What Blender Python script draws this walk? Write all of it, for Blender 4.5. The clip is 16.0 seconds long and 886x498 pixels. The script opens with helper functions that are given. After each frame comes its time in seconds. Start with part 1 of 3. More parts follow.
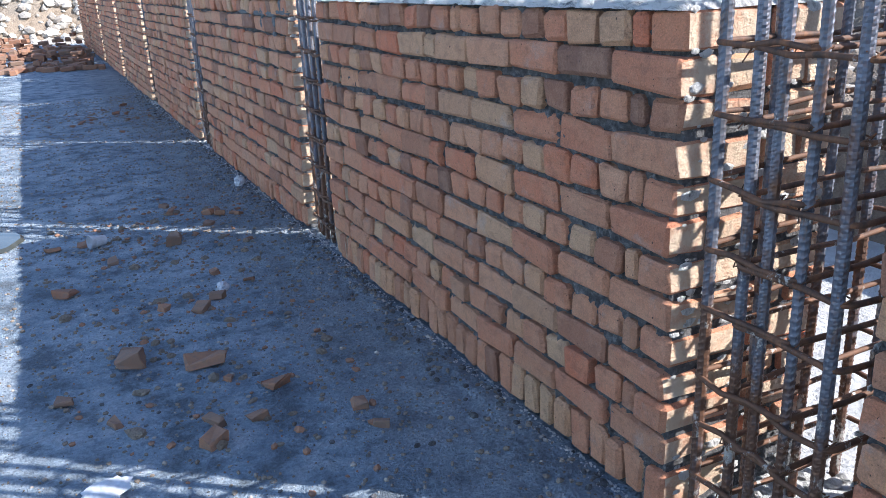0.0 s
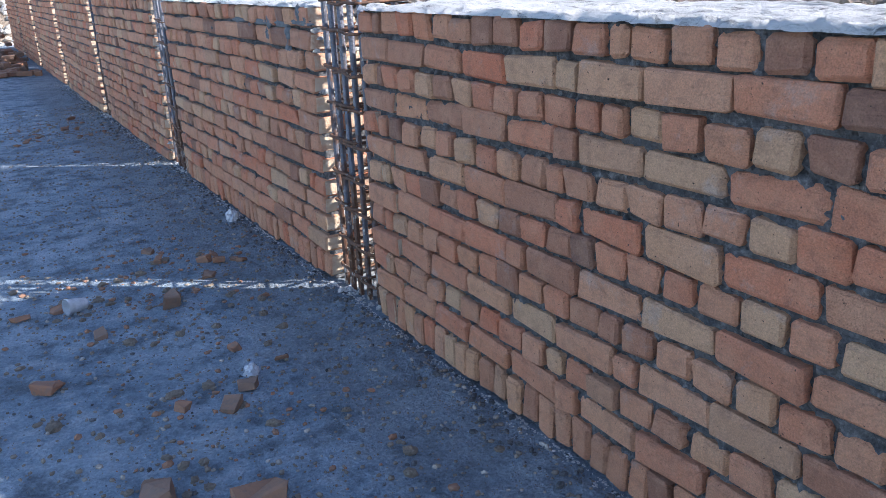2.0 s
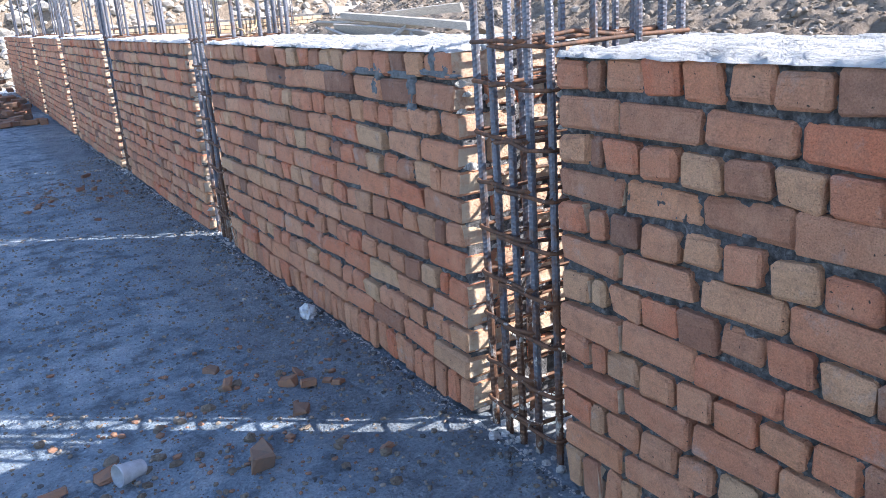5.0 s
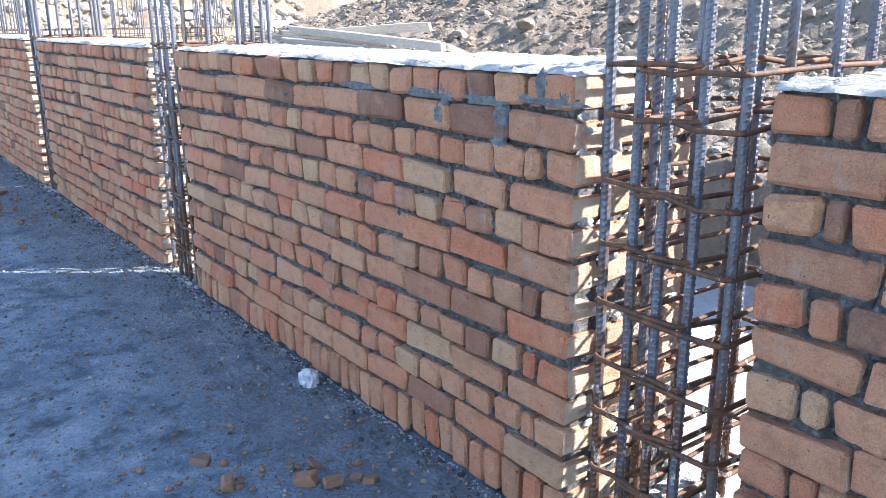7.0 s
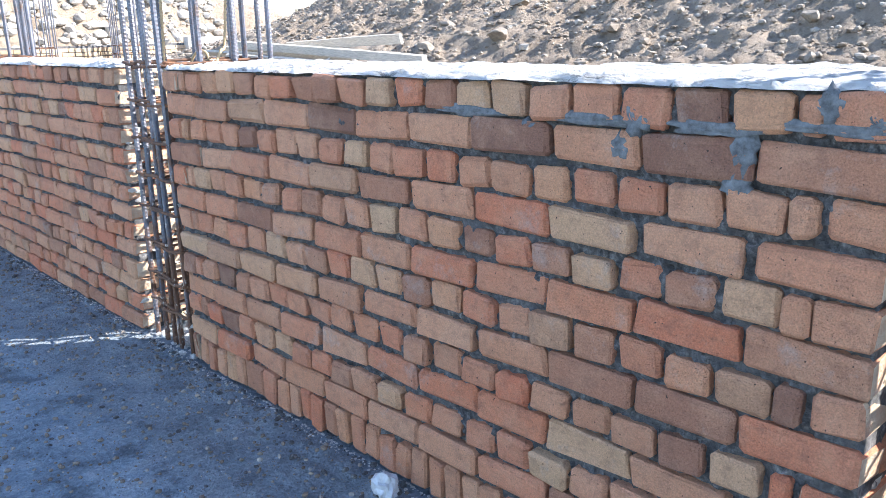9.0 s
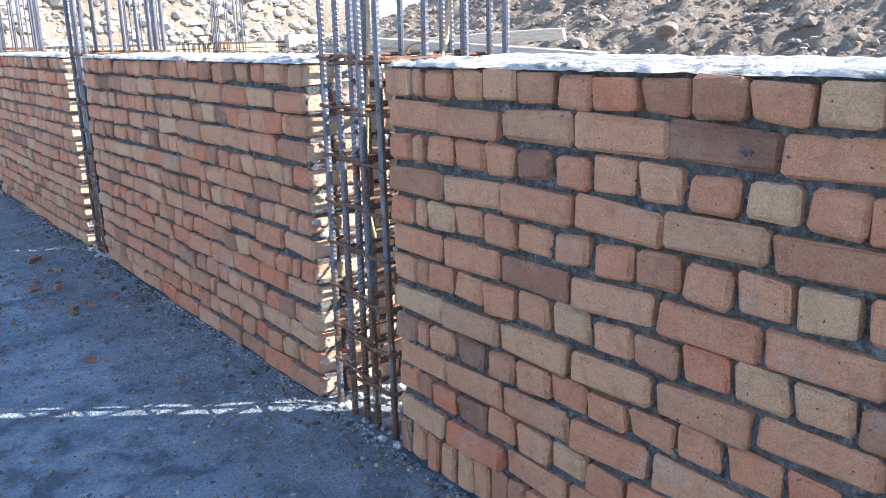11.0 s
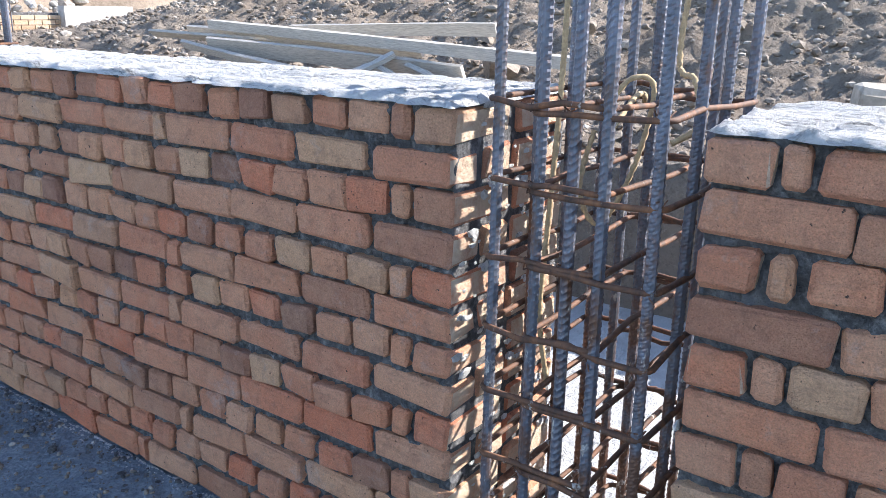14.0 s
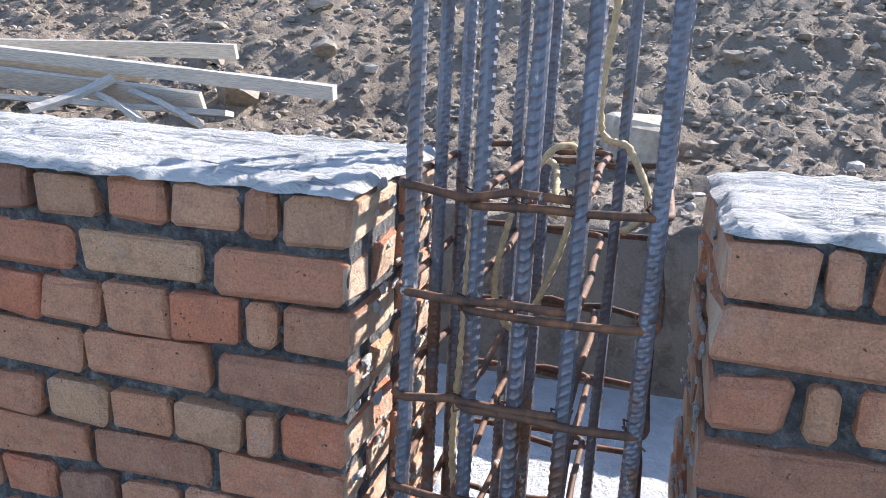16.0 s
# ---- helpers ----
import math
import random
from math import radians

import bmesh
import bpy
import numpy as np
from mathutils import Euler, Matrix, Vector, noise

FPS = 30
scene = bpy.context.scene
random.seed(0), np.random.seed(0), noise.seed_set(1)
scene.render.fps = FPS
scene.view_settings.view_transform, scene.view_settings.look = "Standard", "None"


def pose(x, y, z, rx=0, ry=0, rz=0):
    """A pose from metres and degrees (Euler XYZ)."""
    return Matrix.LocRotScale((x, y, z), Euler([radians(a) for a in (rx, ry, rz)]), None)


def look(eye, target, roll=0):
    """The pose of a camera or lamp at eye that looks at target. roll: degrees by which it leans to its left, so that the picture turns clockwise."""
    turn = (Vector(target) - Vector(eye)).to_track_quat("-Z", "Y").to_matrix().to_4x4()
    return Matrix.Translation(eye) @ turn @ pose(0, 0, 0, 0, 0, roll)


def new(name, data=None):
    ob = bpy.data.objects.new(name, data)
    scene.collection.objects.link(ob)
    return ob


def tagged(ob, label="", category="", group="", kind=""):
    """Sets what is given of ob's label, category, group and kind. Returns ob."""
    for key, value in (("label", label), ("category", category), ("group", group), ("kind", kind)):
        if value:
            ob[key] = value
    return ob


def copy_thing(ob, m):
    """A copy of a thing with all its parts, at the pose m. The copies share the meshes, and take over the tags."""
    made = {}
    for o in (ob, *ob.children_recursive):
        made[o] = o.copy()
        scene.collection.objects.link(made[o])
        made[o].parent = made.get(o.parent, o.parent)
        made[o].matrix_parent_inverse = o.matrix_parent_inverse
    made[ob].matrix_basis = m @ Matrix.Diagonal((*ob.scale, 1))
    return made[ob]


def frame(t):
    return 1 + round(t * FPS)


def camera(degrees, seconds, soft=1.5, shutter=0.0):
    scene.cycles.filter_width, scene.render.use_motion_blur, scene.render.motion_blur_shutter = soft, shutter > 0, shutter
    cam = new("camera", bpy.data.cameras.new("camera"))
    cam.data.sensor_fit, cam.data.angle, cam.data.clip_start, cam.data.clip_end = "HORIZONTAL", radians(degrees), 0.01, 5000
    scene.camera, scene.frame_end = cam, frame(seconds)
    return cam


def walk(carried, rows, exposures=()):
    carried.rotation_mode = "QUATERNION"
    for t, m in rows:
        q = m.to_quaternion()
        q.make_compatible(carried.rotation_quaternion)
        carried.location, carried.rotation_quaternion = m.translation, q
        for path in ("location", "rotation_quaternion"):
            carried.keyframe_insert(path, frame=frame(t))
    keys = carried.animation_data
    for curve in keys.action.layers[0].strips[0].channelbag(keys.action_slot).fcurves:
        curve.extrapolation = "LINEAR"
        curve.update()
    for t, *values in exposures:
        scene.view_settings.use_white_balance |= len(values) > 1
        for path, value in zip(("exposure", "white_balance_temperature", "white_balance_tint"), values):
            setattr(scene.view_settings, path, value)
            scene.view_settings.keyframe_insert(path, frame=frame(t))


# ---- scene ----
cam = camera(56.9, 16.0, 0.3)
PATH = [
    (0, (0.059, 0.276, 1.332), (0.875, 1.989, 0.697), -2.4),
    (0.5, (0.094, 0.531, 1.346), (0.889, 2.254, 0.712), -2.9),
    (1, (0.069, 0.786, 1.342), (0.872, 2.504, 0.706), -2.8),
    (1.5, (-0.014, 0.993, 1.37), (0.908, 2.643, 0.718), -2.1),
    (2, (-0.063, 1.208, 1.379), (0.878, 2.848, 0.729), -2.5),
    (2.5, (-0.031, 1.425, 1.388), (0.904, 3.084, 0.777), -2.4),
    (3, (-0.037, 1.634, 1.381), (0.895, 3.296, 0.773), -2.8),
    (3.5, (-0.111, 1.836, 1.398), (0.818, 3.501, 0.794), -3.3),
    (4, (-0.104, 2.022, 1.403), (0.822, 3.692, 0.807), -4.1),
    (4.2, (-0.075, 2.106, 1.413), (0.85, 3.778, 0.819), -4.5),
    (6.3, (-0.052, 2.927, 1.372), (0.983, 4.547, 0.821), -1.9),
    (6.5, (-0.059, 3.001, 1.382), (0.989, 4.616, 0.84), -1.8),
    (7, (-0.142, 3.241, 1.372), (1.008, 4.786, 0.833), -0.5),
    (7.5, (-0.204, 3.42, 1.368), (0.999, 4.922, 0.822), -0.6),
    (8, (-0.139, 3.661, 1.362), (1.118, 5.125, 0.834), -1.5),
    (8.5, (-0.124, 3.867, 1.356), (1.171, 5.301, 0.841), -1.3),
    (9, (-0.173, 4.154, 1.356), (1.137, 5.576, 0.844), -1.5),
    (9.5, (-0.136, 4.407, 1.332), (1.171, 5.831, 0.816), -1.4),
    (10, (-0.093, 4.71, 1.342), (1.12, 6.221, 0.847), -1.8),
    (10.2, (-0.089, 4.827, 1.327), (1.093, 6.362, 0.831), -1.5),
    (12.3, (-0.127, 6.125, 1.346), (1.122, 7.581, 0.78), -0.7),
    (12.5, (-0.158, 6.23, 1.366), (1.14, 7.63, 0.77), -0.8),
    (13, (-0.166, 6.463, 1.389), (1.168, 7.815, 0.765), -1.0),
    (13.5, (-0.105, 6.7, 1.438), (1.28, 8.023, 0.865), -1.4),
    (14, (-0.091, 6.918, 1.434), (1.472, 8.032, 0.872), 0.9),
    (14.5, (-0.085, 7.068, 1.431), (1.629, 7.937, 0.879), 2.4),
    (15, (0.015, 7.207, 1.434), (1.756, 8.033, 0.9), -0.1),
    (15.5, (0.112, 7.303, 1.453), (1.899, 8.038, 0.934), 0.5),
    (16, (0.202, 7.458, 1.478), (2.076, 7.935, 0.966), 2.7),
]
EXPOSURES = [(0, 1.2, 6150, 13), (1.5, 1.3, 6150, 14), (2.5, 1.2, 6150, 15), (4, 1.22, 6200, 16), (6.5, 1.8, 6300, 13), (9.5, 1.86, 6350, 12), (12.5, 1.5, 6300, 13), (13, 1.68, 6300, 13), (13.6, 1.46, 6300, 13), (16, 1.3, 6350, 14)]
walk(cam, [(t, look(eye, target, roll)) for t, eye, target, roll in PATH], EXPOSURES)
SKY_STRENGTH, SUN_STRENGTH = 0.15, 5.0

# ---------------------------------------------------------------- world, sun
SUN_FROM = Vector((1.5, -1.2, 1.28)).normalized()
world = bpy.data.worlds.new("world")
scene.world = world
world.use_nodes = True
wt = world.node_tree
sky = wt.nodes.new("ShaderNodeTexSky")
sky.sky_type = "NISHITA"
sky.sun_disc = False
sky.sun_elevation = math.asin(SUN_FROM.z)
sky.sun_rotation = math.atan2(SUN_FROM.x, SUN_FROM.y)
sky.altitude = 900
sky.dust_density = 0.6
wt.links.new(sky.outputs[0], wt.nodes["Background"].inputs[0])
wt.nodes["Background"].inputs[1].default_value = SKY_STRENGTH
sun_data = bpy.data.lights.new("sun", "SUN")
sun_data.energy, sun_data.angle, sun_data.color = SUN_STRENGTH, radians(0.53), (1.0, 0.95, 0.88)
sun = new("sun", sun_data)
sun.matrix_world = look(SUN_FROM * 30, (0, 0, 0))


# ---------------------------------------------------------------- materials
def material(name, rough=0.9, metal=0.0):
    m = bpy.data.materials.new(name)
    m.use_nodes = True
    b = m.node_tree.nodes["Principled BSDF"]
    b.inputs["Roughness"].default_value = rough
    b.inputs["Metallic"].default_value = metal
    return m, m.node_tree, b


def node(nt, kind, **inputs):
    n = nt.nodes.new(kind)
    for k, v in inputs.items():
        n.inputs[k.replace("_", " ")].default_value = v
    return n


def noise_tex(nt, scale, detail=4.0, rough=0.6, world_space=False, stretch=None):
    n = node(nt, "ShaderNodeTexNoise", Scale=scale, Detail=detail, Roughness=rough)
    if world_space:
        src = nt.nodes.new("ShaderNodeNewGeometry").outputs["Position"]
    else:
        src = nt.nodes.new("ShaderNodeTexCoord").outputs["Object"]
    if stretch:
        mp = nt.nodes.new("ShaderNodeMapping")
        mp.inputs["Scale"].default_value = stretch
        nt.links.new(src, mp.inputs["Vector"])
        src = mp.outputs[0]
    nt.links.new(src, n.inputs["Vector"])
    return n.outputs["Fac"]


def ramp(nt, fac, stops, interp="LINEAR"):
    r = nt.nodes.new("ShaderNodeValToRGB")
    r.color_ramp.interpolation = interp
    e = r.color_ramp.elements
    while len(e) < len(stops):
        e.new(0.5)
    for el, (p, c) in zip(e, stops):
        el.position = p
        el.color = (*c, 1) if len(c) == 3 else c
    nt.links.new(fac, r.inputs[0])
    return r.outputs[0]


def mix(nt, fac, a, b, mode="MIX"):
    n = nt.nodes.new("ShaderNodeMix")
    n.data_type, n.blend_type = "RGBA", mode
    for sock, v in ((n.inputs[0], fac), (n.inputs[6], a), (n.inputs[7], b)):
        if isinstance(v, bpy.types.NodeSocket):
            nt.links.new(v, sock)
        elif isinstance(v, (int, float)):
            sock.default_value = v
        else:
            sock.default_value = (*v, 1)
    return n.outputs[2]


def bump(nt, b, layers):
    last = None
    for h, strength, dist in layers:
        n = node(nt, "ShaderNodeBump", Strength=strength, Distance=dist)
        nt.links.new(h, n.inputs["Height"])
        if last:
            nt.links.new(last, n.inputs["Normal"])
        last = n.outputs[0]
    nt.links.new(last, b.inputs["Normal"])


def math_node(nt, op, a, b):
    n = nt.nodes.new("ShaderNodeMath")
    n.operation = op
    for sock, v in ((n.inputs[0], a), (n.inputs[1], b)):
        if isinstance(v, bpy.types.NodeSocket):
            nt.links.new(v, sock)
        else:
            sock.default_value = v
    return n.outputs[0]


BRICK_STOPS = [(0.0, (0.27, 0.136, 0.093)), (0.06, (0.47, 0.215, 0.129)), (0.20, (0.66, 0.320, 0.185)), (0.36, (0.62, 0.247, 0.139)), (0.52, (0.70, 0.364, 0.216)),
               (0.68, (0.67, 0.218, 0.113)), (0.82, (0.69, 0.364, 0.206)), (0.95, (0.67, 0.417, 0.247)), (1.0, (0.50, 0.233, 0.139))]
PALE_STOPS = [(0.0, (0.42, 0.30, 0.19)), (0.5, (0.58, 0.46, 0.31)), (1.0, (0.62, 0.50, 0.36))]


def brick_material(name, per_island, stops=BRICK_STOPS, heads=False):
    m, nt, b = material(name, 0.9)
    if per_island:
        rnd = nt.nodes.new("ShaderNodeNewGeometry").outputs["Random Per Island"]
    else:
        rnd = nt.nodes.new("ShaderNodeObjectInfo").outputs["Random"]
    base = ramp(nt, rnd, stops)
    # flashed and underfired patches of the clay
    blot = noise_tex(nt, 9, 4, 0.65, True)
    c = mix(nt, ramp(nt, blot, [(0.44, (0, 0, 0)), (0.66, (0.75, 0.75, 0.75))]), base, mix(nt, 0.45, base, (0.70, 0.42, 0.27)))
    blot2 = noise_tex(nt, 21, 6, 0.72, True)
    c = mix(nt, ramp(nt, blot2, [(0.5, (0, 0, 0)), (0.66, (0.8, 0.8, 0.8))]), c, mix(nt, 0.4, base, (0.22, 0.12, 0.085)))
    # drag lines left by the mould
    drag = noise_tex(nt, 16, 5, 0.7, True, (1, 1, 5))
    c = mix(nt, ramp(nt, drag, [(0.3, (0.5, 0.5, 0.5)), (0.44, (0, 0, 0))]), c, mix(nt, 0.5, c, (0.2, 0.11, 0.075)))
    # cement dust rubbed over the faces
    smear = noise_tex(nt, 6.5, 7, 0.75, True)
    c = mix(nt, ramp(nt, smear, [(0.58, (0, 0, 0)), (0.70, (0.45, 0.45, 0.45))]), c, (0.50, 0.44, 0.40))
    grain = noise_tex(nt, 240, 4, 0.75, True)
    c = mix(nt, 0.45, c, mix(nt, 1.0, c, ramp(nt, grain, [(0.3, (0.35, 0.35, 0.35)), (0.7, (1.4, 1.4, 1.4))]), "MULTIPLY"))
    # small dark holes burnt out of the clay
    holes = noise_tex(nt, 95, 2, 0.5, True)
    pit = ramp(nt, holes, [(0.24, (1, 1, 1)), (0.30, (0, 0, 0))])
    c = mix(nt, pit, c, (0.075, 0.045, 0.03))
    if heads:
        # bare head faces at a panel's end: buttered cement, paled to paint in sunlight
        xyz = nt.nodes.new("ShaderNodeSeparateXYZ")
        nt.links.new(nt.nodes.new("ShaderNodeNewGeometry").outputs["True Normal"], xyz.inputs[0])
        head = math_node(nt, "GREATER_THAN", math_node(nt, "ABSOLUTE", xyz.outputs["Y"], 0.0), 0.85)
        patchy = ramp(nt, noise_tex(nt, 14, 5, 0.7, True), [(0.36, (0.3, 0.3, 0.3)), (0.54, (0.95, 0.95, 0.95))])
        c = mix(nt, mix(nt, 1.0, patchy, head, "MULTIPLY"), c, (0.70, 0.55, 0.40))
    nt.links.new(c, b.inputs["Base Color"])
    pits = noise_tex(nt, 60, 5, 0.75, True)
    bump(nt, b, [(grain, 0.6, 0.003), (pits, 0.9, 0.009), (drag, 0.5, 0.010), (blot2, 0.7, 0.02)])
    return m


BRICK = brick_material("fired_clay_brick", False)
BRICK_END = brick_material("cement_sunlit_end_brick", False, BRICK_STOPS, True)
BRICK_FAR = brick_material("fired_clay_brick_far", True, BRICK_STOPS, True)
BRICK_PALE = brick_material("yellow_brick", True, PALE_STOPS)


def mortar_material():
    m, nt, b = material("grey_mortar", 0.95)
    a = noise_tex(nt, 45, 5, 0.7, True)
    f = noise_tex(nt, 6, 4, 0.6, True)
    c = ramp(nt, a, [(0.34, (0.035, 0.035, 0.037)), (0.52, (0.11, 0.11, 0.113)), (0.70, (0.32, 0.32, 0.32))])
    c = mix(nt, ramp(nt, f, [(0.4, (0, 0, 0)), (0.7, (0.6, 0.6, 0.6))]), c, (0.16, 0.16, 0.163))
    nt.links.new(c, b.inputs["Base Color"])
    bump(nt, b, [(noise_tex(nt, 180, 4, 0.75, True), 0.7, 0.006), (a, 0.8, 0.012)])
    return m


MORTAR = mortar_material()


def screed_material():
    m, nt, b = material("cement_screed", 0.9)
    streak = noise_tex(nt, 7, 7, 0.75, True, (9, 0.8, 4))
    fine = noise_tex(nt, 34, 6, 0.75, True, (3, 1, 1))
    c = ramp(nt, streak, [(0.35, (0.16, 0.16, 0.16)), (0.41, (0.48, 0.475, 0.46)), (0.49, (0.74, 0.73, 0.71)), (0.7, (0.82, 0.81, 0.79))])
    c = mix(nt, ramp(nt, fine, [(0.32, (0.6, 0.6, 0.6)), (0.41, (0, 0, 0))]), c, (0.3, 0.3, 0.3))
    nt.links.new(c, b.inputs["Base Color"])
    bump(nt, b, [(noise_tex(nt, 120, 4, 0.7, True), 0.5, 0.004), (fine, 0.8, 0.010), (streak, 1.0, 0.03)])
    return m


SCREED = screed_material()


def slab_material():
    m, nt, b = material("dusty_concrete", 0.92)
    big = noise_tex(nt, 1.3, 5, 0.62, True)
    mid = noise_tex(nt, 5.5, 6, 0.7, True)
    fine = noise_tex(nt, 70, 5, 0.75, True)
    # concrete greys with the blue skylight of the wall's shade mixed in
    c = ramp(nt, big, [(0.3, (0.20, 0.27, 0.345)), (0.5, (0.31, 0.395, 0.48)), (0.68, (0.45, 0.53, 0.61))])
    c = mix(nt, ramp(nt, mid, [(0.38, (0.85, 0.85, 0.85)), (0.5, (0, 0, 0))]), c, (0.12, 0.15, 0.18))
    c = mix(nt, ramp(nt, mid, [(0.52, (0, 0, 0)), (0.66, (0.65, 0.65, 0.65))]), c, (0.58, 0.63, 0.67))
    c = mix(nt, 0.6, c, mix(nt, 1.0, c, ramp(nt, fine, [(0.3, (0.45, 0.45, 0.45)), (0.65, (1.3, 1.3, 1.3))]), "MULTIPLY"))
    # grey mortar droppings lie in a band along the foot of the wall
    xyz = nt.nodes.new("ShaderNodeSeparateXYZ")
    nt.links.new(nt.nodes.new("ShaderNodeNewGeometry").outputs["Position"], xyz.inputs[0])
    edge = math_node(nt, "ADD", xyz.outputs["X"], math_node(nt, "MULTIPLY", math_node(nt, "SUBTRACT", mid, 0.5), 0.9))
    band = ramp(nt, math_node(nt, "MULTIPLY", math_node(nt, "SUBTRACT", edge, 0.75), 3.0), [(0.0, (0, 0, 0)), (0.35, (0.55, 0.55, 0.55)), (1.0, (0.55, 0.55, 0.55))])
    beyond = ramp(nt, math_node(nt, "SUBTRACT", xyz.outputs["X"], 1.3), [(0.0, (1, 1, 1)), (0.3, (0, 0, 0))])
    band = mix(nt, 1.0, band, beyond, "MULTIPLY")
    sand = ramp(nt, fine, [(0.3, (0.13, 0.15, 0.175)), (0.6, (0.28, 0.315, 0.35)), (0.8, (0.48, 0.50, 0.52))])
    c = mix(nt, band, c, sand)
    # beyond the wall the slab's blown-out sunlit white is painted into its colour
    sunlit_white = ramp(nt, math_node(nt, "SUBTRACT", xyz.outputs["X"], 1.35), [(0.0, (0, 0, 0)), (0.35, (0.9, 0.9, 0.9))])
    c = mix(nt, sunlit_white, c, ramp(nt, mid, [(0.35, (0.66, 0.65, 0.63)), (0.6, (0.80, 0.79, 0.77))]))
    nt.links.new(c, b.inputs["Base Color"])
    bump(nt, b, [(noise_tex(nt, 240, 3, 0.7, True), 0.5, 0.003), (fine, 1.0, 0.016), (noise_tex(nt, 22, 5, 0.7, True), 1.0, 0.04), (mid, 0.5, 0.03)])
    return m


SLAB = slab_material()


def soil_material():
    m, nt, b = material("dry_stony_soil", 0.95)
    big = noise_tex(nt, 0.45, 5, 0.6, True)
    mid = noise_tex(nt, 5, 7, 0.75, True)
    fine = noise_tex(nt, 38, 5, 0.75, True)
    c = ramp(nt, big, [(0.35, (0.25, 0.195, 0.145)), (0.55, (0.31, 0.25, 0.19)), (0.7, (0.26, 0.225, 0.185))])
    c = mix(nt, ramp(nt, mid, [(0.35, (0.7, 0.7, 0.7)), (0.5, (0, 0, 0))]), c, (0.12, 0.09, 0.065))
    c = mix(nt, ramp(nt, fine, [(0.55, (0, 0, 0)), (0.75, (0.7, 0.7, 0.7))]), c, (0.42, 0.36, 0.29))
    nt.links.new(c, b.inputs["Base Color"])
    bump(nt, b, [(fine, 0.8, 0.03), (mid, 0.8, 0.09)])
    return m


SOIL = soil_material()


def stone_material(name, stops):
    m, nt, b = material(name, 0.85)
    rnd = nt.nodes.new("ShaderNodeNewGeometry").outputs["Random Per Island"]
    base = ramp(nt, rnd, stops)
    n = noise_tex(nt, 25, 5, 0.7, True)
    c = mix(nt, 1.0, base, ramp(nt, n, [(0.3, (0.6, 0.6, 0.6)), (0.7, (1.2, 1.2, 1.2))]), "MULTIPLY")
    nt.links.new(c, b.inputs["Base Color"])
    bump(nt, b, [(n, 0.6, 0.012)])
    return m


STONE = stone_material("stone", [(0.0, (0.19, 0.15, 0.115)), (0.75, (0.28, 0.235, 0.185)), (1.0, (0.44, 0.40, 0.35))])
PALE_STONE = stone_material("pale_stone", [(0.0, (0.34, 0.30, 0.255)), (0.7, (0.46, 0.43, 0.385)), (1.0, (0.58, 0.555, 0.52))])


def chip_material():
    m, nt, b = material("broken_brick", 0.92)
    rnd = nt.nodes.new("ShaderNodeObjectInfo").outputs["Random"]
    base = ramp(nt, rnd, [(0.0, (0.27, 0.125, 0.075)), (0.5, (0.33, 0.175, 0.105)), (1.0, (0.22, 0.14, 0.10))])
    n = noise_tex(nt, 35, 5, 0.7, True)
    c = mix(nt, ramp(nt, n, [(0.45, (0, 0, 0)), (0.7, (0.8, 0.8, 0.8))]), base, (0.17, 0.13, 0.105))
    nt.links.new(c, b.inputs["Base Color"])
    bump(nt, b, [(n, 0.6, 0.008)])
    return m


CHIP = chip_material()


def steel_material(name, stops, metal, rough):
    m, nt, b = material(name, rough, metal)
    n = noise_tex(nt, 9, 6, 0.7, True, (3, 3, 1))
    f = noise_tex(nt, 90, 4, 0.7, True)
    c = ramp(nt, n, stops)
    c = mix(nt, ramp(nt, f, [(0.5, (0, 0, 0)), (0.75, (0.5, 0.5, 0.5))]), c, (0.20, 0.085, 0.04))
    xyz = nt.nodes.new("ShaderNodeSeparateXYZ")
    nt.links.new(nt.nodes.new("ShaderNodeNewGeometry").outputs["Position"], xyz.inputs[0])
    # rust bites lower down, where the cage has stood in the wet mortar
    low = math_node(nt, "SUBTRACT", 0.95, xyz.outputs["Z"])
    bite = math_node(nt, "ADD", noise_tex(nt, 6, 5, 0.7, True, (1, 1, 0.6)), math_node(nt, "MULTIPLY", low, 0.22))
    c = mix(nt, ramp(nt, bite, [(0.54, (0, 0, 0)), (0.64, (0.9, 0.9, 0.9))]), c, mix(nt, f, (0.05, 0.03, 0.02), (0.22, 0.10, 0.05)))
    # cement spattered over it while the panels were laid
    low = math_node(nt, "MULTIPLY", low, 0.08)
    spat = math_node(nt, "ADD", noise_tex(nt, 26, 5, 0.7, True, (1, 1, 0.5)), low)
    mask = ramp(nt, spat, [(0.63, (0, 0, 0)), (0.69, (0.8, 0.8, 0.8))])
    c = mix(nt, mask, c, (0.52, 0.50, 0.46))
    nt.links.new(c, b.inputs["Base Color"])
    bump(nt, b, [(f, 0.3, 0.001), (mask, 0.4, 0.003)])
    return m


BAR = steel_material("mill_scaled_steel", [(0.33, (0.13, 0.085, 0.065)), (0.44, (0.11, 0.12, 0.145)), (0.7, (0.18, 0.20, 0.25))], 0.4, 0.45)
RUST = steel_material("rusty_steel", [(0.35, (0.05, 0.032, 0.024)), (0.5, (0.11, 0.055, 0.033)), (0.68, (0.25, 0.11, 0.05))], 0.1, 0.75)


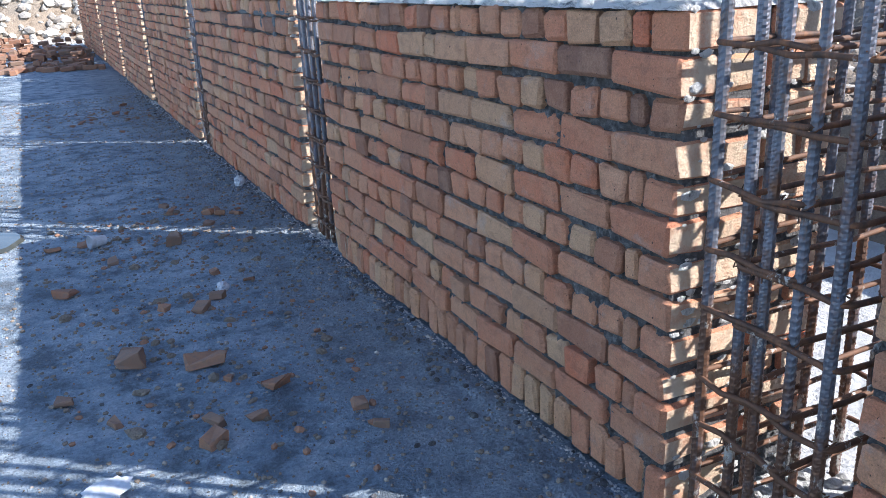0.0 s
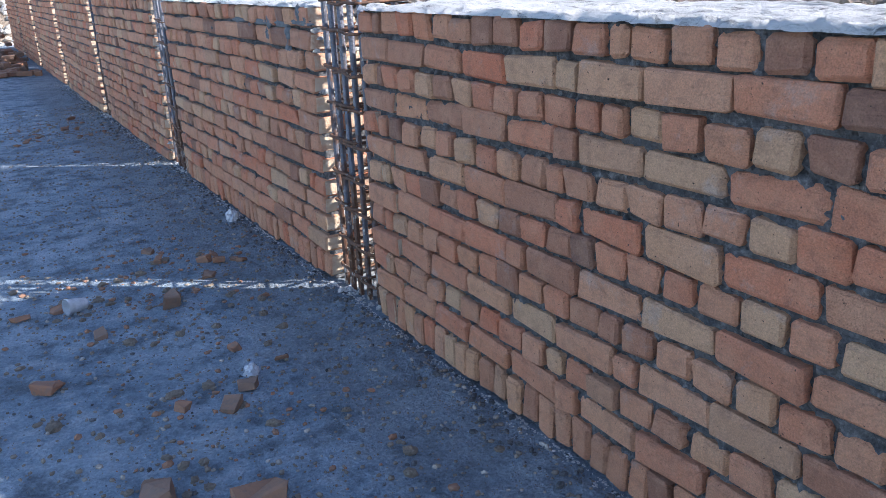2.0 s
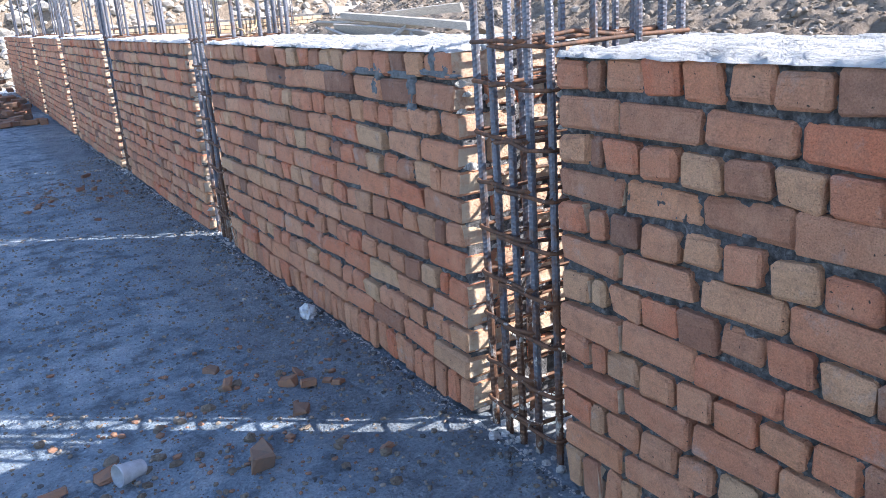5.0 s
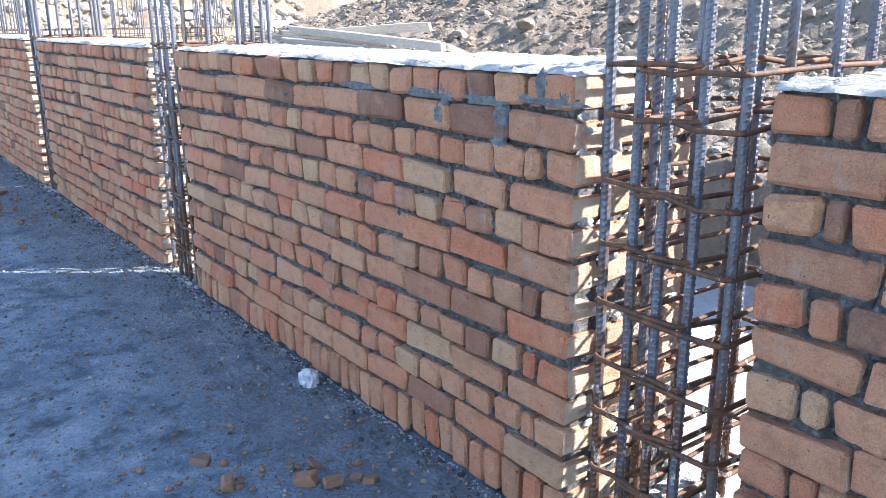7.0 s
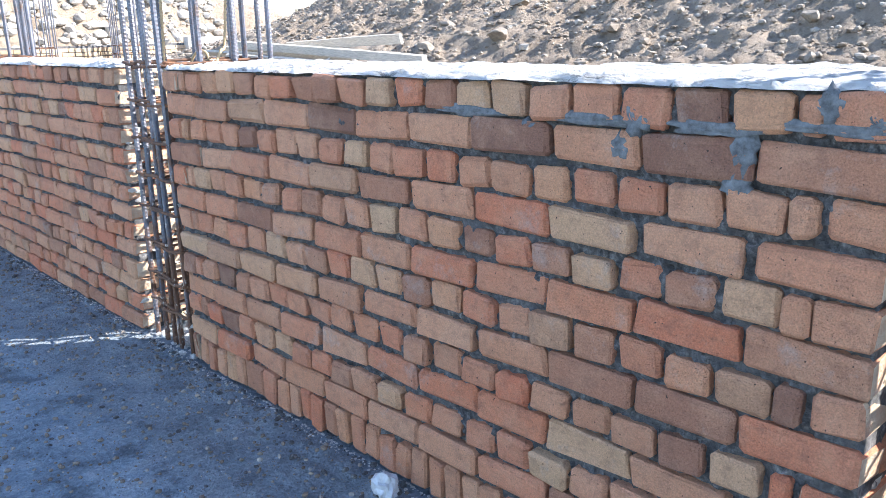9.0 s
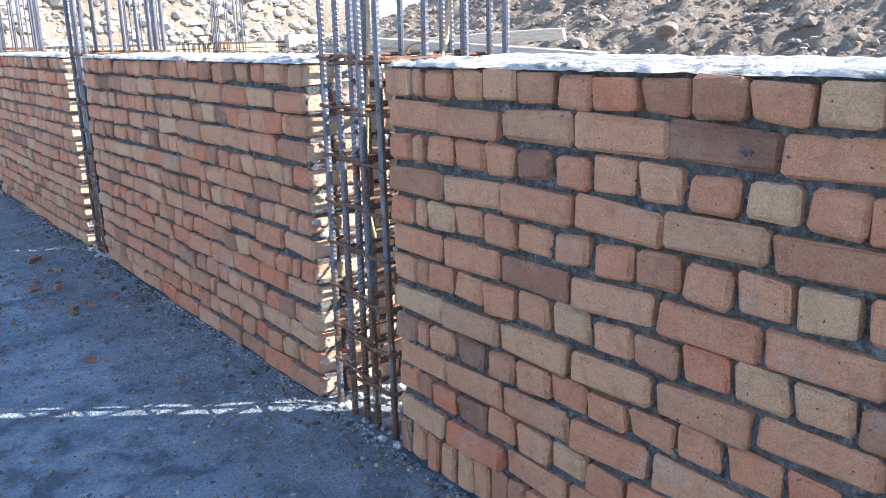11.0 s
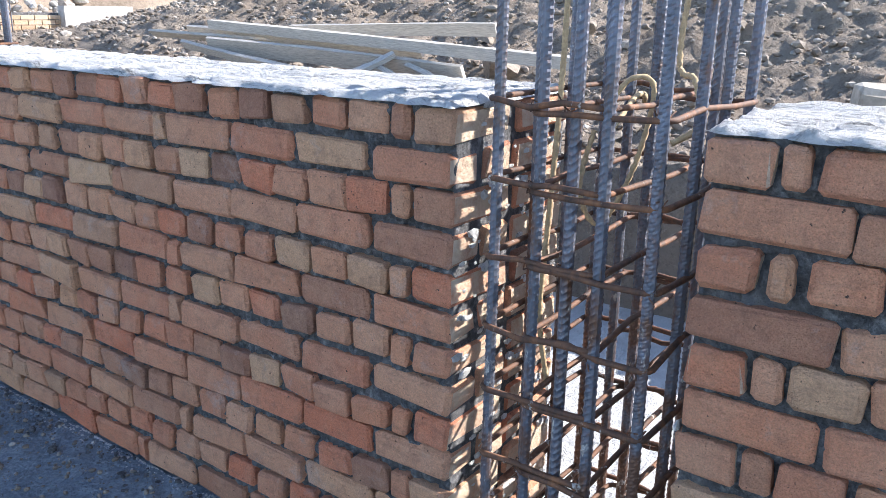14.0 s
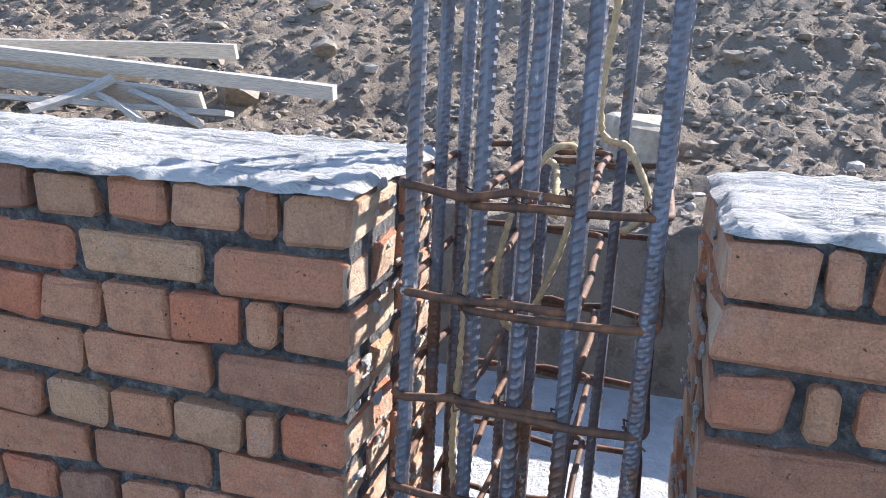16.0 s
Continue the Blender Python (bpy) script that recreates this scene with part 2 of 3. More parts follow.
def plain(name, color, rough, scale=30, spread=0.25, metal=0.0, stretch=None):
    m, nt, b = material(name, rough, metal)
    n = noise_tex(nt, scale, 5, 0.65, False, stretch)
    lo = tuple(v * (1 - spread) for v in color)
    hi = tuple(min(1, v * (1 + spread)) for v in color)
    nt.links.new(ramp(nt, n, [(0.3, lo), (0.7, hi)]), b.inputs["Base Color"])
    bump(nt, b, [(n, 0.4, 0.004)])
    return m


ROPE = plain("hemp_rope", (0.45, 0.33, 0.19), 0.9, 120)
TIMBER = plain("weathered_timber", (0.46, 0.42, 0.365), 0.85, 14, 0.35, 0.0, (1, 14, 14))
PLASTIC = plain("clear_film", (0.50, 0.52, 0.55), 0.3, 40, 0.2)
BLOCKWORK = plain("grey_render", (0.42, 0.41, 0.39), 0.9, 12)
SMEAR = plain("fresh_mortar", (0.13, 0.14, 0.15), 0.94, 60, 0.5)
SANDSTONE = plain("dusty_sandstone", (0.40, 0.345, 0.275), 0.9, 9, 0.4)
WATER = plain("muddy_water", (0.05, 0.055, 0.05), 0.04, 3, 0.2)


# ---------------------------------------------------------------- building blocks
def mesh_object(name, verts, faces, mat, parent=None, smooth=False):
    me = bpy.data.meshes.new(name)
    me.from_pydata(verts, [], faces)
    me.materials.append(mat)
    if smooth:
        me.polygons.foreach_set("use_smooth", [True] * len(me.polygons))
    me.update()
    ob = new(name, me)
    if parent:
        ob.parent = parent
    return ob


def part(name, bm, mat, parent, label=""):
    me = bpy.data.meshes.new(name)
    bm.to_mesh(me)
    bm.free()
    me.materials.append(mat)
    ob = new(name, me)
    ob.parent = parent
    return tagged(ob, label)


def thing(name, label, category, group="", kind="", at=(0, 0, 0), turn=0.0):
    ob = new(name)
    ob.matrix_world = pose(*at, 0, 0, turn)
    return tagged(ob, label, category, group, kind)


def chamfered(sx, sy, sz, c, rng, jitter):
    """A worn block: vertices and faces of a box with chamfered, uneven edges, centred on the origin."""
    bm = bmesh.new()
    bmesh.ops.create_cube(bm, size=1)
    for v in bm.verts:
        v.co = Vector((v.co.x * sx, v.co.y * sy, v.co.z * sz)) + Vector([rng.uniform(-jitter, jitter) for _ in range(3)])
    bmesh.ops.bevel(bm, geom=bm.edges[:], offset=c, segments=1, affect="EDGES", clamp_overlap=True)
    for v in bm.verts:
        v.co += Vector([rng.uniform(-jitter, jitter) * 0.35 for _ in range(3)])
    bm.verts.index_update()
    out = [tuple(v.co) for v in bm.verts], [tuple(v.index for v in f.verts) for f in bm.faces]
    bm.free()
    return out


BRICK_SHAPES = {}


def brick_shape(kind, size, rng, end=False):
    """One of 24 worn shapes of a brick of this size; alike bricks share the mesh."""
    key = (kind, rng.randrange(24), end)
    if key not in BRICK_SHAPES:
        r = random.Random(str(key))
        v, f = chamfered(*size, 0.006 + r.random() * 0.006, r, 0.0062 if size[1] > 0.06 else 0.003)
        me = bpy.data.meshes.new("brick")
        me.from_pydata(v, [], f)
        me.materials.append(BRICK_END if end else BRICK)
        me.update()
        BRICK_SHAPES[key] = me
    return BRICK_SHAPES[key]


# ---------------------------------------------------------------- brick wall
FACE, DEPTH, TOP = 1.28, 0.50, 1.245
STRETCHER, HEADER, CLOSER, LOCK = (0.115, 0.232, 0.078), (0.232, 0.112, 0.078), (0.115, 0.050, 0.078), (0.232, 0.066, 0.118)


def row_widths(length, pitch, header_row, rng):
    """The widths along one course: full bricks from both ends, a cut one where they meet; closers next to the end headers."""
    if header_row:
        ends, unit = [0.120, 0.062], pitch / 2
    else:
        ends, unit = [pitch], pitch
    free = length - 2 * sum(ends)
    n = int(free / unit)
    rest = free - n * unit
    if rest < 0.05:
        middle = [free / n] * n
    else:
        middle = [unit] * n
        middle.insert(n // 2 + rng.randrange(-1, 2), rest)
    jig = [w + rng.uniform(-0.03, 0.03) * min(w, 0.14) for w in middle]
    k = free / sum(jig)
    return ends + [w * k for w in jig] + ends[::-1]


def courses(y0, y1, pitch, lock, seed):
    """The bricks of a panel, English bond from the top down: kind, size, centre."""
    rng = random.Random(seed)
    n = 12 if lock else 14
    foot = 0.132 if lock else 0.0
    step = (TOP - foot) / n
    out = []
    for i in range(n):
        header_row = i % 2 == 0
        y = y0
        sag, phase = rng.uniform(0.002, 0.005), rng.uniform(0, 6)
        for w in row_widths(y1 - y0, pitch, header_row, rng):
            if not header_row:
                kind, size = "stretcher", STRETCHER
            elif w < 0.085:
                kind, size = "closer", CLOSER
            else:
                kind, size = "header", HEADER
            z = TOP - step * (i + 0.5) + (sag * math.sin(y * 2.1 + phase) if i else 0)
            gap = 0.007 + rng.random() ** 2 * 0.014
            tall = (step - 0.011 - rng.random() * 0.009) / size[2]
            out.append((kind, size, (FACE + size[0] / 2 - rng.gauss(0, 0.0042), y + w / 2, z + rng.gauss(0, 0.002)), (w - gap) / size[1], tall, rng.gauss(0, 1.0)))
            y += w
        z = TOP - step * (i + 0.5)
        # the bricks behind the face that show at the two ends of the panel
        for end, sgn in ((y0, 1), (y1, -1)):
            if header_row:
                spots = [("header", HEADER, 0.375, 0.056)]
            else:
                spots = [("stretcher", STRETCHER, 0.18, 0.116), ("stretcher", STRETCHER, 0.305, 0.116), ("stretcher", STRETCHER, 0.43, 0.116)]
            for kind, size, dx, dy in spots:
                out.append((kind, size, (FACE + dx, end + sgn * (dy + rng.uniform(-0.004, 0.006)), z), 1.0, (step - 0.0125) / size[2], rng.gauss(0, 0.7)))
    if lock:
        y = y0
        while y < y1 - 0.03:
            w = 0.080 * (1 + rng.uniform(-0.12, 0.12))
            if y + w > y1 - 0.03:
                w = y1 - y
            out.append(("lock", LOCK, (FACE + LOCK[0] / 2 - rng.gauss(0, 0.004), y + w / 2, foot / 2 + rng.gauss(0, 0.003)), (w - 0.011) / LOCK[1], 1.0, rng.gauss(0, 2)))
            y += w
    return out


def panel_core(parent, y0, y1, fine):
    """Raked mortar behind the brick faces: a rough-faced solid."""
    d = 0.0095 if fine else 0.06
    ny, nz = max(2, int((y1 - y0) / d)), max(2, int(TOP / d))
    verts, faces = [], []
    for i in range(ny + 1):
        for j in range(nz + 1):
            y, z = y0 + 0.012 + (y1 - y0 - 0.024) * i / ny, (TOP - 0.002) * j / nz
            x = FACE + 0.023 - 0.012 * noise.noise((3.1, y * 24, z * 24)) - 0.015 * noise.noise((7.7, y * 62, z * 62))
            verts.append((x, y, z))
    for i in range(ny):
        for j in range(nz):
            a = i * (nz + 1) + j
            faces.append((a, a + 1, a + nz + 2, a + nz + 1))
    n0 = len(verts)
    xb = FACE + DEPTH - 0.004
    ya, yb = y0 + 0.012, y1 - 0.012
    verts += [(xb, ya, 0), (xb, ya, TOP - 0.002), (xb, yb, 0), (xb, yb, TOP - 0.002)]
    left = [j for j in range(nz + 1)]
    right = [ny * (nz + 1) + j for j in range(nz + 1)]
    topr = [i * (nz + 1) + nz for i in range(ny + 1)]
    faces.append(tuple(left[::-1]) + (n0, n0 + 1))
    faces.append(tuple(right) + (n0 + 3, n0 + 2))
    faces.append(tuple(topr[::-1]) + (n0 + 1, n0 + 3))
    faces.append((n0, n0 + 2, n0 + 3, n0 + 1))
    tagged(mesh_object("mortar", verts, faces, MORTAR, parent), "dark grey raked mortar joints")


def panel_top(parent, y0, y1, seed):
    """The uneven skin of cement on top of the panel, closed underneath."""
    nx, ny = 44, int((y1 - y0) / 0.016)
    verts, faces = [], []
    for i in range(ny + 1):
        for j in range(nx + 1):
            u, w = j / nx, y0 + (y1 - y0) * i / ny
            ragged = 0.014 * noise.noise((seed, w * 9, 0.3)) + 0.012 * noise.noise((seed, w * 31, 4.3))
            x = FACE - 0.002 + ragged * (1 - u) * 1.6 + (DEPTH + 0.006) * u
            endr = 0.012 * noise.noise((seed + 5, x * 20, 1.0))
            y = w + (endr if i in (0, ny) else 0)
            z = TOP + 0.011 + 0.005 * noise.noise((x * 13, w * 1.2, seed)) + 0.012 * noise.noise((x * 46, w * 3.5, seed)) + 0.009 * noise.noise((x * 75, w * 17, seed))
            if j in (0, nx) or i in (0, ny):
                z = TOP - 0.003 + 0.006 * max(0, noise.noise((x * 11, w * 23, seed)))
            verts.append((x, y, z))
    row = nx + 1
    for i in range(ny):
        for j in range(nx):
            a = i * row + j
            faces.append((a, a + row, a + row + 1, a + 1))
    tagged(mesh_object("cement_cap", verts, faces, SCREED, parent, True), "pale streaky cement cap")


PANELS = [(-1.6, 1.13, 0.245, True), (1.63, 4.12, 0.240, True), (4.62, 7.36, 0.2495, True), (7.87, 10.56, 0.240, False), (10.98, 13.85, 0.243, False),
          (14.3, 17.2, 0.243, False), (17.7, 20.4, 0.243, False), (20.9, 23.6, 0.243, False)]
GAPS = [(a[1], b[0]) for a, b in zip(PANELS, PANELS[1:])]
PANEL_OBJECTS = []
for i, (y0, y1, pitch, lock) in enumerate(PANELS):
    p = thing("brick_wall_panel", "waist-high panel of orange-brown bricks in grey mortar, capped with pale cement", "brick wall", "brick panels between the columns")
    p["kind"] = "structure"
    panel_core(p, y0, y1, i < 4)
    panel_top(p, y0, y1, i * 3.7 + 1)
    PANEL_OBJECTS.append(p)


# ---------------------------------------------------------------- ground
def slab_height(x, y):
    z = 0.006 * noise.noise((x * 0.9, y * 0.9, 0)) + 0.005 * noise.noise((x * 6, y * 6, 2)) + 0.006 * max(0.0, noise.noise((x * 19, y * 19, 8)) + 0.1) * max(0.0, noise.noise((x * 1.6, y * 1.6, 3)) + 0.35)
    near = max(0.0, 1 - abs(x - 1.2) / 0.22)
    z += near * (0.012 + 0.016 * noise.noise((x * 17, y * 17, 5)))
    return z - 0.012


def sheet(name, xs, ys, height, mat, label, category):
    verts = [(x, y, height(x, y)) for x in xs for y in ys]
    n = len(ys)
    faces = [(i * n + j, (i + 1) * n + j, (i + 1) * n + j + 1, i * n + j + 1) for i in range(len(xs) - 1) for j in range(n - 1)]
    return tagged(mesh_object(name, verts, faces, mat, None, True), label, category, "", "structure")


def steps(*runs):
    out = []
    for a, b, d in runs:
        n = max(1, round((b - a) / d))
        out += [a + (b - a) * k / n for k in range(n)]
    return out + [runs[-1][1]]


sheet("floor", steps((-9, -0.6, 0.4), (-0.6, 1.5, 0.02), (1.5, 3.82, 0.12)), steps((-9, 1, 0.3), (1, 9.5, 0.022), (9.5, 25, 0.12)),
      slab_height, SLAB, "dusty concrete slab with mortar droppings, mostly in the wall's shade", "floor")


def smooth01(a, b, v):
    t = min(1.0, max(0.0, (v - a) / (b - a)))
    return t * t * (3 - 2 * t)


def earth_height(x, y):
    """The dug bank beside the slab, the spoil heap behind it, and the bank at the far end."""
    n1 = noise.noise((x * 0.5, y * 0.5, 1.7))
    n2 = noise.noise((x * 1.9, y * 1.9, 4.1))
    n3 = noise.noise((x * 6.5, y * 6.5, 9.2))
    n4 = noise.noise((x * 17, y * 17, 3.3))
    side = smooth01(3.64, 3.72, x + 0.04 * n2)
    bank = 0.62 + 0.12 * n1 + 0.10 * smooth01(7.5, 9.5, y) + 0.22 * smooth01(4.0, 5.4, x)
    heap_w = smooth01(19.5, 14.5, y + 0.6 * n1) if y > 10 else 1.0
    rise = max(0.0, x - 5.15 + 0.45 * n1) * 0.43
    heap = min(rise, 5.0 + 0.8 * n1) * heap_w
    z = side * (bank + heap)
    far = smooth01(25.2, 27.5, y + 0.7 * n1) * (2.6 + 0.5 * n1) * smooth01(-14, -6, -abs(x) + 6)
    z = max(z, far)
    rough = min(1.0, z * 2)
    z += rough * (0.06 * n2 + 0.055 * n3 + 0.034 * n4 + 0.06 * abs(noise.noise((x * 3.7, y * 3.7, 6.6))))
    return z - 0.10 * (1 - min(1.0, z * 4))


sheet("ground", [-400, -120, -40, -14] + steps((-13, -4, 0.7), (-4, 3.5, 0.16), (3.5, 9.5, 0.045), (9.5, 10.5, 0.1), (10.5, 16, 0.35), (16, 30, 1.5)) + [60, 160, 400],
      [-400, -120, -40, -12] + steps((-10, 2, 0.6), (2, 15, 0.05), (15, 30, 0.16), (30, 44, 1.4)) + [70, 160, 400],
      earth_height, SOIL, "dry brown stony earth, banked and heaped beside the slab", "ground")


def stone_mesh(rng, size, flat=0.7):
    bm = bmesh.new()
    bmesh.ops.create_icosphere(bm, subdivisions=1, radius=1)
    axis = Vector((size * rng.uniform(0.8, 1.3), size * rng.uniform(0.7, 1.1), size * flat * rng.uniform(0.8, 1.2)))
    for v in bm.verts:
        k = 1 + rng.uniform(-0.28, 0.2)
        v.co = Vector((v.co.x * axis.x, v.co.y * axis.y, v.co.z * axis.z)) * k
    bm.verts.index_update()
    out = [tuple(v.co) for v in bm.verts], [tuple(v.index for v in f.verts) for f in bm.faces]
    bm.free()
    return out


def scatter(name, count, spot, size, mat, label, category, seed, height, flat=0.7):
    """Uncountable bits as one mesh."""
    rng = random.Random(seed)
    shapes = [stone_mesh(rng, 1, flat) for _ in range(14)]
    verts, faces = [], []
    for _ in range(count):
        x, y = spot(rng)
        s = size(rng)
        v, f = shapes[rng.randrange(len(shapes))]
        m = pose(x, y, height(x, y) + s * flat * 0.3, 0, 0, rng.uniform(0, 360))
        n = len(verts)
        verts += [tuple(m @ (Vector(c) * s)) for c in v]
        faces += [tuple(i + n for i in t) for t in f]
    return tagged(mesh_object(name, verts, faces, mat), label, category, "", "stuff")


scatter("rubble", 24000, lambda r: (3.85 + 6.4 * r.random() ** 1.1, r.uniform(2.5, 19)), lambda r: 0.008 + 0.032 * r.random() ** 3 + (0.05 * r.random() if r.random() < 0.02 else 0), STONE,
        "loose pale stones and clods over the earth heap", "rubble", 5, earth_height)
scatter("far_rubble", 5200, lambda r: (r.uniform(-9, 12), r.uniform(24.8, 28.2)), lambda r: 0.05 + 0.17 * r.random() ** 2, PALE_STONE,
        "pale rough stones packed over the far bank", "rubble", 12, earth_height)
scatter("grit", 16000, lambda r: (1.25 - 1.9 * r.random() ** 1.4, r.uniform(1.4, 12)), lambda r: 0.0022 + 0.010 * r.random() ** 4, STONE,
        "fine grit and mortar crumbs on the slab", "grit", 6, slab_height)
scatter("cement_crumbs", 3600, lambda r: (1.278 - 0.05 * r.random() ** 3, r.uniform(1.65, 14)), lambda r: 0.002 + 0.0045 * r.random() ** 2, SCREED,
        "pale cement crumbs swept against the foot of the wall", "cement crumbs", 8, slab_height)
scatter("mortar_droppings", 900, lambda r: (1.27 - 0.16 * r.random() ** 2, r.uniform(1.2, 14)), lambda r: 0.004 + 0.012 * r.random() ** 2, MORTAR,
        "dark mortar droppings along the foot of the wall", "mortar droppings", 7, slab_height)


# ---------------------------------------------------------------- column cages
def tube(points, r, sides=6, closed=False, twist=0.0):
    verts, faces = [], []
    n = len(points)
    up = Vector((0.13, 0.21, 0.97))
    for i, p in enumerate(points):
        p = Vector(p)
        a = Vector(points[(i - 1) % n] if closed or i else points[0])
        b = Vector(points[(i + 1) % n] if closed or i < n - 1 else points[-1])
        d = (b - a).normalized()
        u = d.cross(up if abs(d.dot(up)) < 0.95 else Vector((1, 0, 0))).normalized()
        w = d.cross(u)
        for k in range(sides):
            ang = 2 * math.pi * k / sides
            verts.append(tuple(p + r * (math.cos(ang) * u + math.sin(ang) * w)))
    for i in range(n if closed else n - 1):
        for k in range(sides):
            j = (i + 1) % n
            faces.append((i * sides + k, i * sides + (k + 1) % sides, j * sides + (k + 1) % sides, j * sides + k))
    if not closed:
        faces.append(tuple(range(sides))[::-1])
        faces.append(tuple((n - 1) * sides + k for k in range(sides)))
    return verts, faces


def bar_mesh(length, r, ribbed, rng):
    """A deformed bar with slanting ribs and two lengthwise seams, a little bent."""
    sides = 10 if ribbed else 6
    rings = int(length / 0.0055) if ribbed else 12
    verts, faces = [], []
    bx, by = rng.uniform(-0.006, 0.006), rng.uniform(-0.006, 0.006)
    for i in range(rings + 1):
        t = i / rings
        z = t * length
        ox, oy = bx * math.sin(t * 2.6), by * math.sin(t * 3.1)
        for k in range(sides):
            a = 2 * math.pi * k / sides
            rr = r
            if ribbed:
                s = math.sin(2 * math.pi * z / 0.0165 + (2.2 * a if a < math.pi else -2.2 * a))
                rr = r * (1.0 + (0.11 if s > 0.25 else -0.02)) if k % 5 else r * 1.10
            verts.append((ox + rr * math.cos(a), oy + rr * math.sin(a), z))
    for i in range(rings):
        for k in range(sides):
            faces.append((i * sides + k, i * sides + (k + 1) % sides, (i + 1) * sides + (k + 1) % sides, (i + 1) * sides + k))
    faces.append(tuple(rings * sides + k for k in range(sides)))
    return verts, faces


def hoop_points(x0, x1, y0, y1, z, rng, bend=0.025):
    pts = []
    for cx, cy, a0 in ((x1 - bend, y1 - bend, 0), (x0 + bend, y1 - bend, 90), (x0 + bend, y0 + bend, 180), (x1 - bend, y0 + bend, 270)):
        for s in range(4):
            a = radians(a0 + s * 30)
            pts.append((cx + bend * math.cos(a), cy + bend * math.sin(a), z))
    out = []
    for i, p in enumerate(pts):
        out.append(p)
        q = pts[(i + 1) % len(pts)]
        if (Vector(p) - Vector(q)).length > 0.1:
            for s in (0.33, 0.66):
                m = Vector(p).lerp(Vector(q), s)
                out.append((m.x + rng.gauss(0, 0.004), m.y + rng.gauss(0, 0.004), m.z + rng.gauss(0, 0.006)))
    lean, lean2 = rng.gauss(0, 0.010), rng.gauss(0, 0.008)
    return [(x, y, zz + lean * (x - x0) + lean2 * (y - y0) * 2) for x, y, zz in out]


CAGE_X0, CAGE_X1 = 1.325, 1.93
RIB_BARS = {}


def cage(i, y0, y1):
    """A column's standing bars with pairs of overlapping hoops tied round them."""
    rng = random.Random(100 + i)
    near = i < 4
    c = thing("rebar_column_cage", "tall cage of grey ribbed steel bars tied with rusty hoops", "rebar cage", "column cages in the brick wall", "", (0, 0, 0))
    ya, yb = y0 + 0.085, y1 - 0.073
    s = yb - ya
    spots = [(CAGE_X0, ya + s * q) for q in (0.0, 0.30, 0.52, 0.73, 1.0)] + [(CAGE_X1 - 0.1, ya + s * q) for q in (0.0, 0.24, 0.62, 0.8, 1.0)]
    spots += [(CAGE_X0 + q, y) for q in (0.16, 0.33) for y in (ya, yb)]
    for x, y in spots:
        key = (near, rng.randrange(4))
        if key not in RIB_BARS:
            v, f = bar_mesh(2.75, 0.0108 + 0.0006 * key[1], near, random.Random(str(key)))
            me = bpy.data.meshes.new("standing_bar")
            me.from_pydata(v, [], f)
            me.materials.append(BAR)
            me.update()
            RIB_BARS[key] = me
        ob = new("standing_bar", RIB_BARS[key])
        ob.parent = c
        ob.matrix_local = pose(x + rng.gauss(0, 0.005), y + rng.gauss(0, 0.004), -0.03, rng.gauss(0, 0.18), rng.gauss(0, 0.25), rng.uniform(0, 360))
    top, gap = {0: (1.18, 0.147), 1: (1.29, 0.149), 2: (1.25, 0.156)}.get(i, (1.26, 0.152))
    levels = [top - gap * k for k in range(9) if top - gap * k > 0.02]
    span = yb - ya
    for z in levels:
        zz = z + rng.gauss(0, 0.006)
        for a, b, dz in ((ya + span * 0.28, yb + 0.014, 0.006), (ya - 0.016, ya + span * 0.75, -0.006)):
            pts = hoop_points(CAGE_X0 - 0.019, CAGE_X1 - 0.081, a, b, zz + dz, rng)
            v, f = tube(pts, 0.0068, 6, True)
            mesh_object("hoop", v, f, RUST, c, True)
        # twisted tying wire at some crossings
        for x, y in spots[:4]:
            if near and rng.random() < 0.75:
                pts = [(x + 0.017 * math.cos(q * 1.3) - 0.004, y + 0.017 * math.sin(q * 1.3), zz + 0.012 * math.sin(q * 2.1)) for q in range(7)]
                pts.append((x - 0.03, y + rng.uniform(-0.02, 0.02), zz + rng.uniform(-0.03, 0.03)))
                v, f = tube(pts, 0.0018, 4)
                mesh_object("tie_wire", v, f, RUST, c)
    return c


CAGES = [cage(i, *g) for i, g in enumerate(GAPS)]

# ---------------------------------------------------------------- things on the slab
def chip(x, y, size, turn, flat=0.6, seed=0):
    r = random.Random(seed)
    v, f = chamfered(size * r.uniform(0.8, 1.1), size * r.uniform(0.45, 0.8), size * flat, size * 0.05, r, size * 0.15)
    ob = mesh_object("brick_fragment", v, f, CHIP)
    ob.matrix_world = pose(x, y, slab_height(x, y) + size * flat * 0.46, r.uniform(-6, 6), r.uniform(-6, 6), turn)
    return tagged(ob, "broken piece of orange brick lying on the slab", "brick fragment", "brick fragments on the slab")


